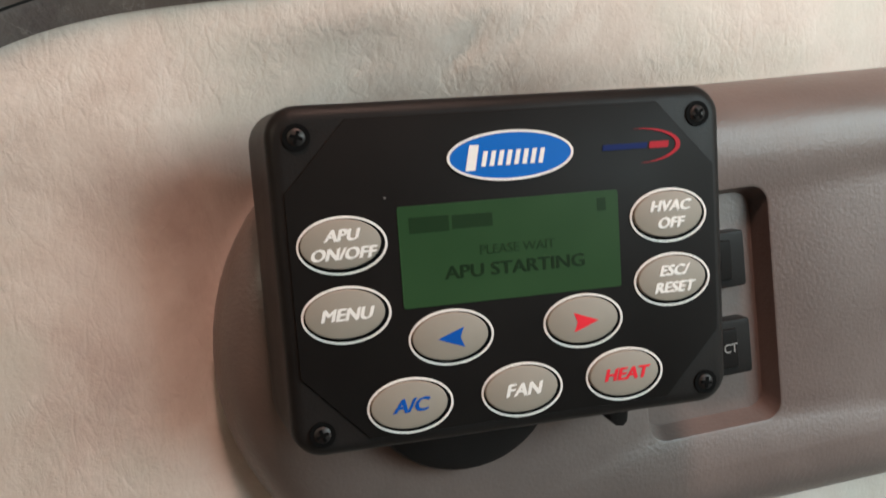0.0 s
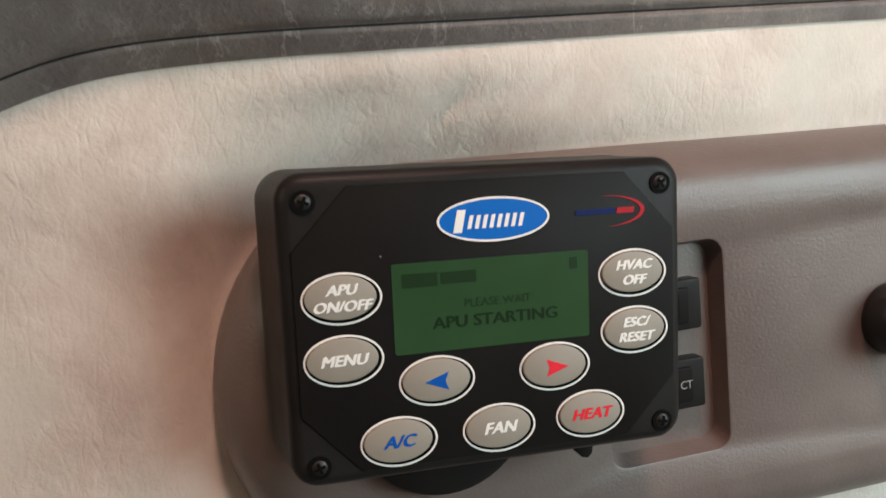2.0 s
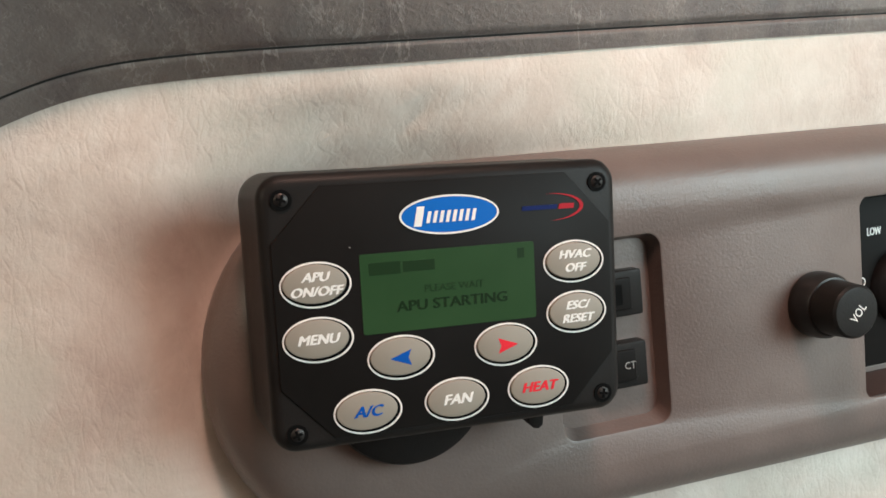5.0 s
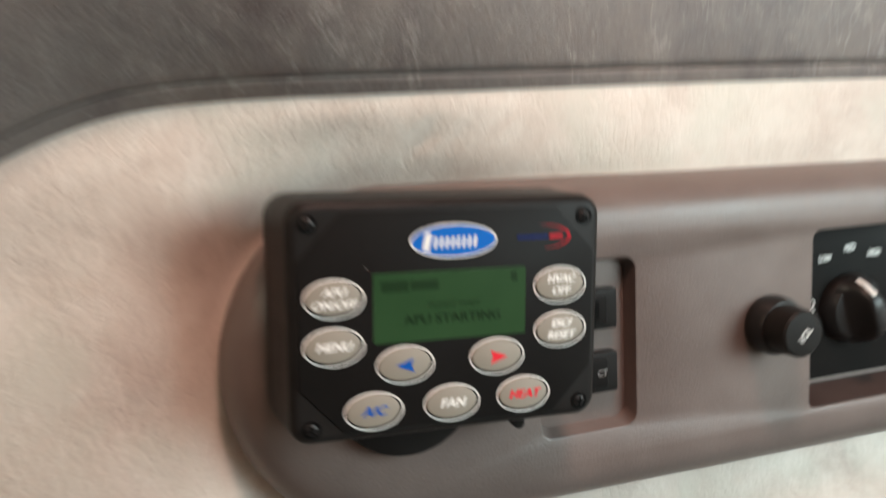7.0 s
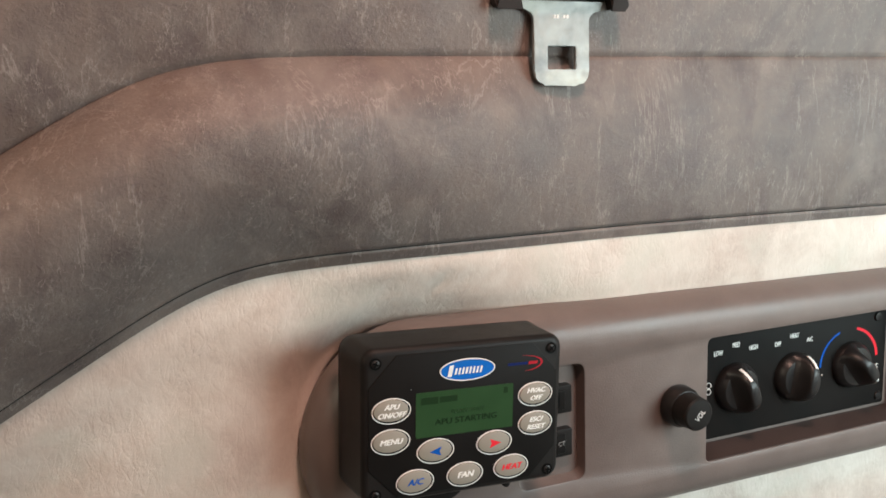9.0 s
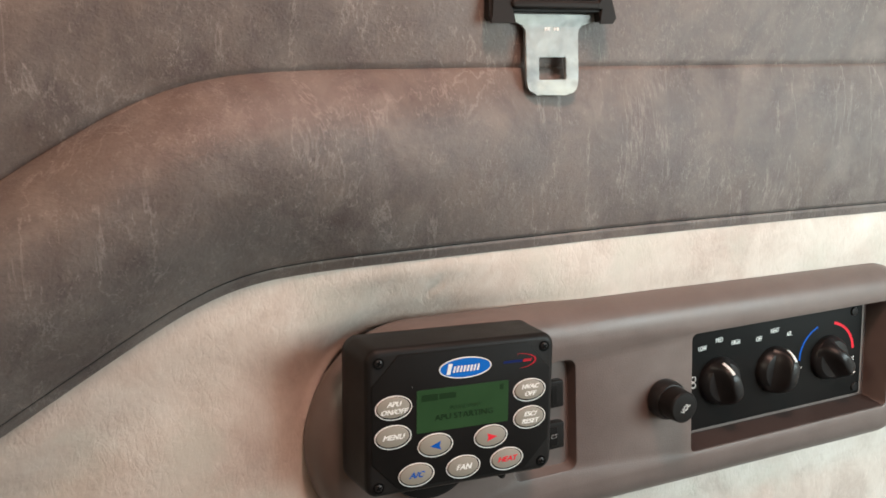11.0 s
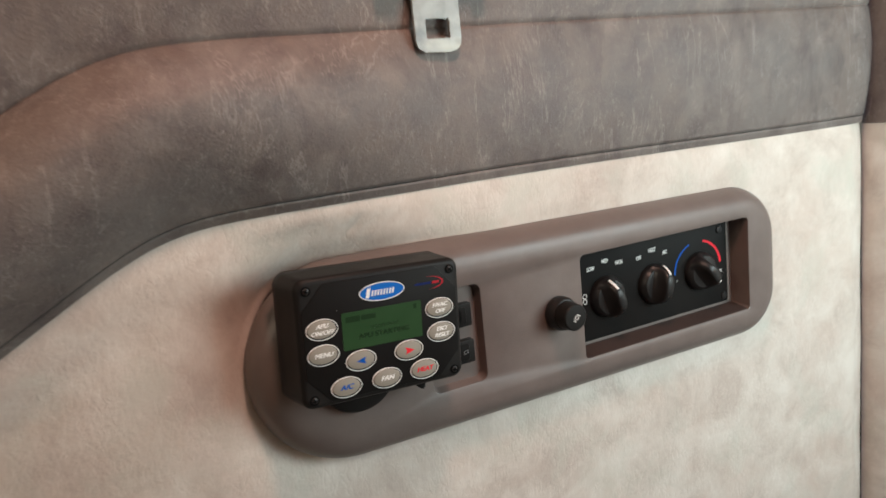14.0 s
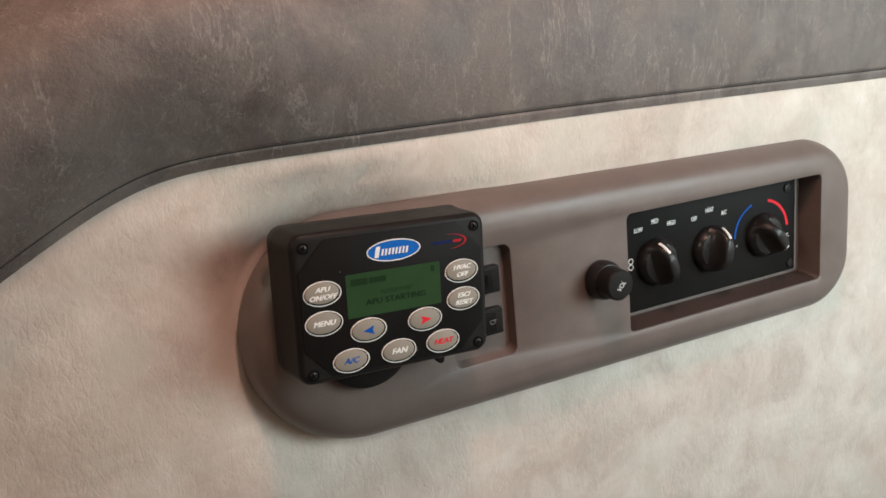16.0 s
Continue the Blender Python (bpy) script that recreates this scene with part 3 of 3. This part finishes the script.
def knob(parent, x, z, turn):
    """A round skirt with a tall finger grip, its white mark turned clockwise from up."""
    k = root("knob", pose(x, PLATE_Y, z, 0, turn, 0))
    k.parent = parent
    k.name = "knob"
    part("skirt", lathe([(0.0090, -0.0074), (0.0132, -0.0068), (0.0156, -0.0040), (0.0164, -0.0014), (0.0164, 0.0)], 44), BLACK_GLOSS, k)
    bm = bmesh.new()
    n = 32
    arch = ((-0.0048, 1.0, 1.45), (-0.0072, 0.98, 1.02), (-0.0102, 0.92, 0.80), (-0.0132, 0.83, 0.66), (-0.0158, 0.71, 0.58), (-0.0178, 0.57, 0.53), (-0.0190, 0.43, 0.48), (-0.0195, 0.29, 0.40))
    rings = []
    for y, s, w in arch:
        pts = []
        for i in range(n):
            a = 2 * math.pi * i / n
            c, q = math.cos(a), math.sin(a)
            pts.append((0.0078 * w * math.copysign(abs(c) ** 0.6, c), 0.0163 * s * math.copysign(abs(q) ** 0.85, q)))
        rings.append(loop(bm, pts, y))
    for a, b in zip(rings, rings[1:]):
        bridge(bm, b, a)
    bm.faces.new(rings[0])
    bm.faces.new(rings[-1])
    part("grip", bm, BLACK_GLOSS, k, smooth=50.0)
    # the white mark runs over the shoulder of the grip
    bm = bmesh.new()
    rows = [[bm.verts.new((dx, y + dy, 0.0163 * s + dz)) for dx in (-0.0010, 0.0010)] for dy, dz in ((-0.0004, 0.0003), (0.0008, -0.0010)) for y, s in ((-0.0092, 0.948), (-0.0124, 0.862), (-0.0154, 0.738), (-0.0178, 0.578))]
    for p, q in zip(rows[:4], rows[1:4]):
        bm.faces.new((p[0], p[1], q[1], q[0]))
    for p, q in zip(rows[4:], rows[5:]):
        bm.faces.new((p[1], p[0], q[0], q[1]))
    for a in range(3):
        for e in (0, 1):
            bm.faces.new((rows[a][e], rows[a + 1][e], rows[a + 5][e], rows[a + 4][e]))
    for a in (0, 3):
        bm.faces.new((rows[a][0], rows[a][1], rows[a + 4][1], rows[a + 4][0]))
    part("mark", bm, WHITE, k, "white pointer mark", smooth=0)
    return k


def climate_control():
    thing = root("climate_control", pose(0, 0, 0))
    part("faceplate", prism(rrect(0.1760, 0.3434, 1.1042, 1.1752, 0.0016, 3), PLATE_Y, PLATE_Y + 0.0010, 0.0004, 2), BLACK_FLAT, thing)
    part("flange", prism(rrect(0.1756, 0.3462, 1.1035, 1.1756, 0.0016, 3), PLATE_Y + 0.0011, R_BACK + 0.0003), FLANGE, thing, "pale taupe mounting flange", smooth=0)
    for x, z, turn in ((0.2092, 1.1368, -17.0), (0.2586, 1.1368, 10.0), (0.3098, 1.1372, 141.0)):
        knob(thing, x, z, turn)
    y = PLATE_Y - 0.0001
    for words, x, z in (("LOW", 0.1952, 1.1608), ("MED", 0.2095, 1.1646), ("HIGH", 0.2238, 1.1610), ("OFF", 0.2443, 1.1602), ("HEAT", 0.2586, 1.1642), ("A/C", 0.2722, 1.1600)):
        text(words, 0.0046, WHITE, thing, (x, y, z), wide=0.66, bold=0.00016)
    # fan sign: two small rings
    for dz in (-0.0021, 0.0021):
        part("fan_sign", ring_bm(0.1880, 1.1384 + dz, 0.0021, 0.0021, 0.0005, y, PLATE_Y + 0.0002, 20), WHITE, thing)
    part("cold_arc", prism(arc_band(0.3095, 1.1385, 0.0262, 0.0277, -90, -22, squash=0.9), y, PLATE_Y + 0.0002), BLUE, thing, "blue cold arc", smooth=0)
    part("hot_arc", prism(arc_band(0.3095, 1.1385, 0.0245, 0.0267, 13, 86, squash=0.94), y, PLATE_Y + 0.0002), RED, thing, "red hot arc", smooth=0)
    for x, z in ((0.2844, 1.1323), (0.3356, 1.1321)):
        text("*C" if x > 0.3 else "*", 0.0042, WHITE, thing, (x, y, z), wide=0.7)
    for x, z in ((0.3345, 1.1682), (0.3380, 1.1098), (0.1802, 1.1098)):
        s = part("screw", lathe([(0.0010, -0.0013), (0.0029, -0.0011), (0.0035, 0.0), (0.0035, 0.0008)], 20, at=(x, z)), BLACK_GLOSS, thing)
        s.location.y = PLATE_Y
    return tagged(thing, "black climate control plate with three pointer knobs", "climate control")


climate_control()


def volume_knob():
    thing = root("volume_knob", pose(0.1508, FACE_Y, 1.1398))
    part("collar", lathe([(0.0078, -0.0095), (0.0110, -0.0090), (0.0123, -0.0068), (0.0127, -0.0014), (0.0123, 0.0004)], 40), BLACK_GLOSS, thing, "glossy black collar")
    part("cap", lathe([(0.0066, -0.0205), (0.0089, -0.0203), (0.0098, -0.0194), (0.0103, -0.0112), (0.0103, -0.0068)], 40), BLACK, thing)
    text("VOL", 0.0048, WHITE, thing, (0.0005, -0.0206, -0.0005), wide=0.8, turn=48.0)
    return tagged(thing, "black volume knob on the taupe panel", "knob")


volume_knob()


# ---- the black controller, screwed over the panel and slightly askew ----
def cross_screw(parent, u, v, turn):
    s = part("screw", lathe([(0.0005, 0.0001), (0.0016, 0.0003), (0.0021, 0.0008), (0.0021, 0.0030)], 24), SCREW, parent, "blackened cross-head screw")
    s.location, s.rotation_euler = (u, -0.0010, v), (0, radians(turn), 0)
    # flat black disc and cross: shade of the recesses, put in as colour
    part("counterbore_shade", prism(ellipse(0, 0, 0.0029, 0.0029, 28), 0.0006, 0.0016), HOLE_SHADE, s, smooth=0)
    bm = bmesh.new()
    for k, (a, b) in enumerate(((0.0014, 0.00035), (0.00035, 0.0014))):
        prism([(-a, -b), (a, -b), (a, b), (-a, b)], -0.00005 - 0.00003 * k, 0.0008, bm=bm)
    part("cross_slot_shade", bm, HOLE_SHADE, s, smooth=0)


def push_button(parent, u, v, lines, mat, size):
    b = root("button", pose(u, 0, v))
    b.parent = parent
    part("rim", ring_bm(0, 0, 0.0098, 0.0064, 0.00050, -0.00075, 0.0002), WHITE, b, "white printed rim")
    part("cap", prism(ellipse(-0.00035, 0.00035, 0.0087, 0.0054, 40), -0.0016, 0.0004, 0.0005, 2), BUTTON, b)
    # black oval paints the shaded gap around the cap
    part("well_shade", prism(ellipse(0, 0, 0.0092, 0.0058, 40), -0.00062, 0.0001), HOLE_SHADE, b, smooth=0)
    y = -0.00168
    if lines in ("<", ">"):
        s = -1 if lines == "<" else 1
        pts = [(0.0034 * s, 0.0), (-0.0027 * s, 0.0023), (-0.0018 * s, 0.0), (-0.0027 * s, -0.0023)]
        bm = prism(pts, y, -0.0014)
        part("arrow", bm, mat, b, smooth=0)
    else:
        for k, words in enumerate(lines):
            dv = (len(lines) - 1) * 0.0020 - k * 0.0040
            text(words, size, mat, b, (-0.0002, y, dv + 0.0002), shear=0.25, wide=1.07, bold=0.00019)
    return b


def controller():
    thing = root("controller", pose(0, 0, 1.168, 0, 3.03, 0))
    # moulded case, open edges rounded, a little wider at the wall
    bm = bmesh.new()
    rings = []
    for k in range(7):
        a = radians(15 * k)
        i = 0.0036 * (1 - math.sin(a))
        rings.append(loop(bm, rrect(-0.0532 + i, 0.0532 - i, -0.0387 + i, 0.0387 - i, 0.0070 - 0.6 * i, 8), 0.0036 * (1 - math.cos(a))))
    rings.append(loop(bm, rrect(-0.0566, 0.0536, -0.0391, 0.0391, 0.0080, 8), 0.0230))
    rings.append(loop(bm, rrect(-0.0570, 0.0540, -0.0395, 0.0395, 0.0082, 8), FACE_Y - 0.0012))
    rings.append(loop(bm, rrect(-0.0565, 0.0535, -0.0390, 0.0390, 0.0078, 8), FACE_Y + 0.0002))
    for a, b in zip(rings, rings[1:]):
        bridge(bm, a, b)
    bm.faces.new(rings[0])
    bm.faces.new(rings[-1])
    part("case", bm, BLACK, thing, "black grained plastic case", smooth=50.0)
    # printed overlay with cut corners
    cu, cv = 0.0140, 0.0152
    U, V = 0.0500, 0.0352
    octagon = [(-U + cu, -V), (U - cu, -V), (U, -V + cv), (U, V - cv), (U - cu, V), (-U + cu, V), (-U, V - cv), (-U, -V + cv)]
    part("overlay", prism(octagon, -0.0005, 0.0004, 0.0003, 2), BLACK_FLAT, thing, "smooth black overlay with cut corners", smooth=20.0)
    for u, v, a in ((-0.0464, 0.0318, 20), (0.0464, 0.0318, 50), (-0.0464, -0.0329, 70), (0.0464, -0.0329, 10)):
        cross_screw(thing, u, v, a)
    for u, v, lines, mat, size in (
        (-0.0387, 0.0083, ("APU", "ON/OFF"), WHITE, 0.0036),
        (-0.0390, -0.0069, ("MENU",), WHITE, 0.0038),
        (-0.0161, -0.0144, "<", BLUE, 0),
        (0.0154, -0.0142, ">", RED, 0),
        (-0.0265, -0.0288, ("A/C",), BLUE, 0.0044),
        (-0.0003, -0.0286, ("FAN",), WHITE, 0.0042),
        (0.0251, -0.0281, ("HEAT",), RED, 0.0041),
        (0.0379, 0.0086, ("HVAC", "OFF"), WHITE, 0.0035),
        (0.0383, -0.0067, ("ESC/", "RESET"), WHITE, 0.0035),
    ):
        push_button(thing, u, v, lines, mat, size)
    # display
    lcd = part("display", prism(rrect(-0.0264, 0.0253, -0.0070, 0.0156, 0.0006, 2), -0.00065, 0.0002), GLASS, thing, "dim green backlit display", smooth=0)
    y = -0.00072
    text("PLEASE WAIT", 0.0030, FAINT_INK, lcd, (0.0005, y, 0.0045), wide=1.0, name="display_text")
    text("APU STARTING", 0.0042, INK, lcd, (0.0000, y, 0.0000), wide=1.15, bold=0.00012, name="display_text")
    for box in ((-0.0240, -0.0150, 0.0095, 0.0130, 0), (-0.0143, -0.0050, 0.0098, 0.0128, 0), (0.0200, 0.0222, 0.0110, 0.0140, 0)):
        bars([box], FAINT_INK, lcd, y, -0.0006, "display_mark")
    # badge: a blue oval with a pale rim and a row of plain slanted strokes
    badge = part("badge", prism(ellipse(0.0002, 0.0251, 0.0142, 0.0051, 48), -0.0008, 0.0, 0.0001, 1), AZURE, thing, "blue oval badge", smooth=0)
    part("rim", ring_bm(0.0002, 0.0251, 0.0147, 0.0056, 0.00055, -0.0009, 0.0, 56), WHITE, badge)
    bars([(-0.0105, -0.0083, 0.0222, 0.0278, 0.0012)], WHITE, badge, -0.00095, -0.0007, "stroke")
    for k in range(8):
        x0 = -0.0069 + 0.0019 * k
        bars([(x0, x0 + 0.0010, 0.0230, 0.0263, 0.0008)], WHITE, badge, -0.00095, -0.0007, "stroke")
    bars([(0.0220, 0.0330, 0.0246, 0.0259, 0.0003)], DEEP_BLUE, thing, -0.0007, 0.0, "dark_blue_bar")
    bars([(0.0336, 0.0384, 0.0245, 0.0260, 0.0003)], DARK_RED, thing, -0.0007, 0.0, "red_bar")
    bm = bmesh.new()
    rows = []
    for k in range(19):
        a = radians(-10 + 190 * k / 18)
        w = 0.0011 * math.sin(math.pi * k / 18) + 0.00003
        outer = (0.0315 + 0.0101 * math.sin(a), 0.0252 + 0.0040 * math.cos(a))
        inner = (0.0315 + (0.0101 - w) * math.sin(a), 0.0252 + (0.0040 - 0.55 * w) * math.cos(a))
        rows.append([bm.verts.new((x, y, z)) for y, (x, z) in ((-0.0007, outer), (-0.0007, inner), (0.0, inner), (0.0, outer))])
    for p, q in zip(rows, rows[1:]):
        bridge(bm, p, q)
    bm.faces.new(rows[0])
    bm.faces.new(rows[-1])
    part("swoosh", bm, DARK_RED, thing, "red swoosh", smooth=0)
    # round cable grommet that peeps out below the case
    part("grommet", lathe([(0.0150, 0.0215), (0.0235, 0.0218), (0.0258, 0.0228), (0.0268, 0.0250), (0.0268, FACE_Y + 0.0002)], 48, at=(-0.0090, -0.0295)), BLACK, thing, "round black cable grommet")
    part("speck", prism(ellipse(-0.0288, 0.0178, 0.00022, 0.00022, 10), -0.0007, 0.0), GREY, thing, smooth=0)
    # a clip below the case
    part("clip", prism([(0.0258, -0.0380), (0.0322, -0.0380), (0.0314, -0.0448), (0.0300, -0.0460), (0.0282, -0.0456), (0.0266, -0.0440)], 0.0120, 0.0240, 0.0006, 2), BLACK, thing)
    return tagged(thing, "black bunk climate controller with oval grey buttons and green display", "controller")


controller()


# ---- bunk restraint belt hanging in front of the wall ----
def webbing_run(low, centre, half, lean, y0, reach):
    bm = bmesh.new()
    rows = []
    for k in range(57):
        z = low + (CEIL_Z - low) * (k / 56) ** 1.8
        y = y0 + 0.0075 * smoothstep(1.3892, 1.3840, z) - reach * smoothstep(1.41, 1.62, z) + 0.0006 * math.sin(z * 60)
        rows.append([bm.verts.new((centre - lean * max(0.0, z - 1.385) + half * (i / 6 - 1), y + 0.0009 * math.sin(math.pi * i / 12), z)) for i in range(13)])
    for p, q in zip(rows, rows[1:]):
        for i in range(12):
            bm.faces.new((p[i], p[i + 1], q[i + 1], q[i]))
    bmesh.ops.solidify(bm, geom=bm.faces[:], thickness=0.0013)
    return bm


def seat_belt():
    thing = root("seat_belt", pose(0, 0, 0))
    part("webbing", webbing_run(1.3822, 0.0757, 0.0245, 0.055, 0.0240, 0.030), WEBBING, thing, "dark brown woven webbing")
    part("webbing", webbing_run(1.3880, 0.0728, 0.0245, 0.085, 0.0335, 0.030), WEBBING, thing, "dark brown woven webbing")
    # moulded slide: two ears, a bar above the tongue, and a slot for the webbing
    n, z0 = 5, 1.3698
    outline = [(0.0352, z0 + 0.0020), (0.0366, z0), (0.0490, z0), (0.0500, z0 + 0.0048), (0.1036, z0 + 0.0048), (0.1046, z0), (0.1108, z0), (0.1124, z0 + 0.0020)]
    outline += [(0.1116, 1.3840), (0.1126, 1.3958), (0.1112, 1.3975), (0.0368, 1.3975), (0.0350, 1.3958), (0.0360, 1.3840)]
    slot = rrect(0.0470, 0.1030, 1.3808, 1.3872, 0.0015, 3)
    bm = holed(outline, [slot], 0.0275, 0.0365)
    edges = [e for e in bm.edges if len(e.link_faces) == 2 and e.calc_face_angle(0) > 0.9]
    bmesh.ops.bevel(bm, geom=edges, offset=0.0017, segments=3, affect="EDGES", clamp_overlap=True)
    part("slide", bm, BROWN_BLACK, thing, "brown-black plastic belt slide")
    # black sheet that darkens the slot like deep shade
    part("slot_shade", prism(rrect(0.0465, 0.1035, 1.3800, 1.3880, 0.0015, 3), 0.0340, 0.0375), HOLE_SHADE, thing, smooth=0)
    part("bar", prism(rrect(0.0480, 0.1022, 1.3758, 1.3800, 0.0016, 4), 0.0255, 0.0290, 0.0012), BROWN_BLACK, thing)
    # plated tongue with its square latch hole
    tongue = [(0.0508, 1.3738), (0.0508, 1.3708)]
    tongue += [(0.0520 + 0.0074 * math.sin(radians(a)), 1.3696 - 0.0060 * (1 - math.cos(radians(a)))) for a in range(0, 91, 15)]
    r = 0.0088
    tongue += [(0.0594 + r - r * math.cos(radians(a)), 1.3300 + r - r * math.sin(radians(a))) for a in range(0, 91, 15)]
    tongue += [(0.0930 - r + r * math.sin(radians(a)), 1.3300 + r - r * math.cos(radians(a))) for a in range(0, 91, 15)]
    tongue += [(0.1020 - 0.0090 * math.sin(radians(a)), 1.3696 - 0.0060 * (1 - math.cos(radians(a)))) for a in range(90, -1, -15)]
    tongue += [(0.1034, 1.3708), (0.1034, 1.3738)]
    bm = holed(tongue, [rrect(0.0676, 0.0846, 1.3385, 1.3507, 0.0007, 2)], 0.0338, 0.0364)
    edges = [e for e in bm.edges if len(e.link_faces) == 2 and e.calc_face_angle(0) > 1.0]
    bmesh.ops.bevel(bm, geom=edges, offset=0.0005, segments=2, affect="EDGES", clamp_overlap=True)
    t = part("tongue", bm, STEEL, thing, "zinc-plated steel tongue with a square hole")
    for x0 in (0.0712, 0.0730, 0.0768, 0.0788):
        bars([(x0, x0 + 0.0014, 1.3650, 1.3668, 0.0002)], WHITE, t, 0.0336, 0.0340, "stamped_mark")
    return tagged(thing, "dark belt with a plated steel tongue hanging on the wall", "seat belt")


seat_belt()


# ---- small things at the rims of the view ----
def housing(name, m, w, h, d, r, label, category, slats=0):
    thing = root(name, m)
    part("shell", prism(rrect(-w / 2, w / 2, 0, h, r, 6), -d, 0.004, 0.003, 4), BLACK, thing)
    for k in range(slats):
        z = 0.008 + (h - 0.016) * (k + 0.5) / slats
        part("slat", prism(rrect(-w / 2 + 0.008, w / 2 - 0.008, z - 0.0016, z + 0.0016, 0.0006, 2), -d - 0.0018, -d + 0.001), BLACK_GLOSS, thing)
    return tagged(thing, label, category)


housing("wall_lamp", pose(0.2120, 0.0420, 1.4505), 0.116, 0.055, 0.012, 0.016, "black rounded fitting on the cream padding", "fitting")
housing("air_vent", side @ pose(0.069, -0.011, 1.398), 0.090, 0.080, 0.008, 0.004, "black slatted vent on the end wall", "vent", 5)


def cushion():
    bm = bmesh.new()
    bmesh.ops.create_uvsphere(bm, u_segments=36, v_segments=18, radius=1.0)
    for v in bm.verts:
        x, y, z = (math.copysign(abs(c) ** 0.6, c) for c in v.co)
        v.co = (0.052 * x, 0.055 * y, 0.029 * z)
        v.co += v.normal * 0.003 * noise.noise(v.co * 40)
    ob = link_mesh("cushion", bm, FLOORING, 180.0)
    ob.matrix_world = pose(0.485, -0.020, FLOOR_Z + 0.028)
    return tagged(ob, "dark brown cushion at the foot of the wall", "cushion")


cushion()
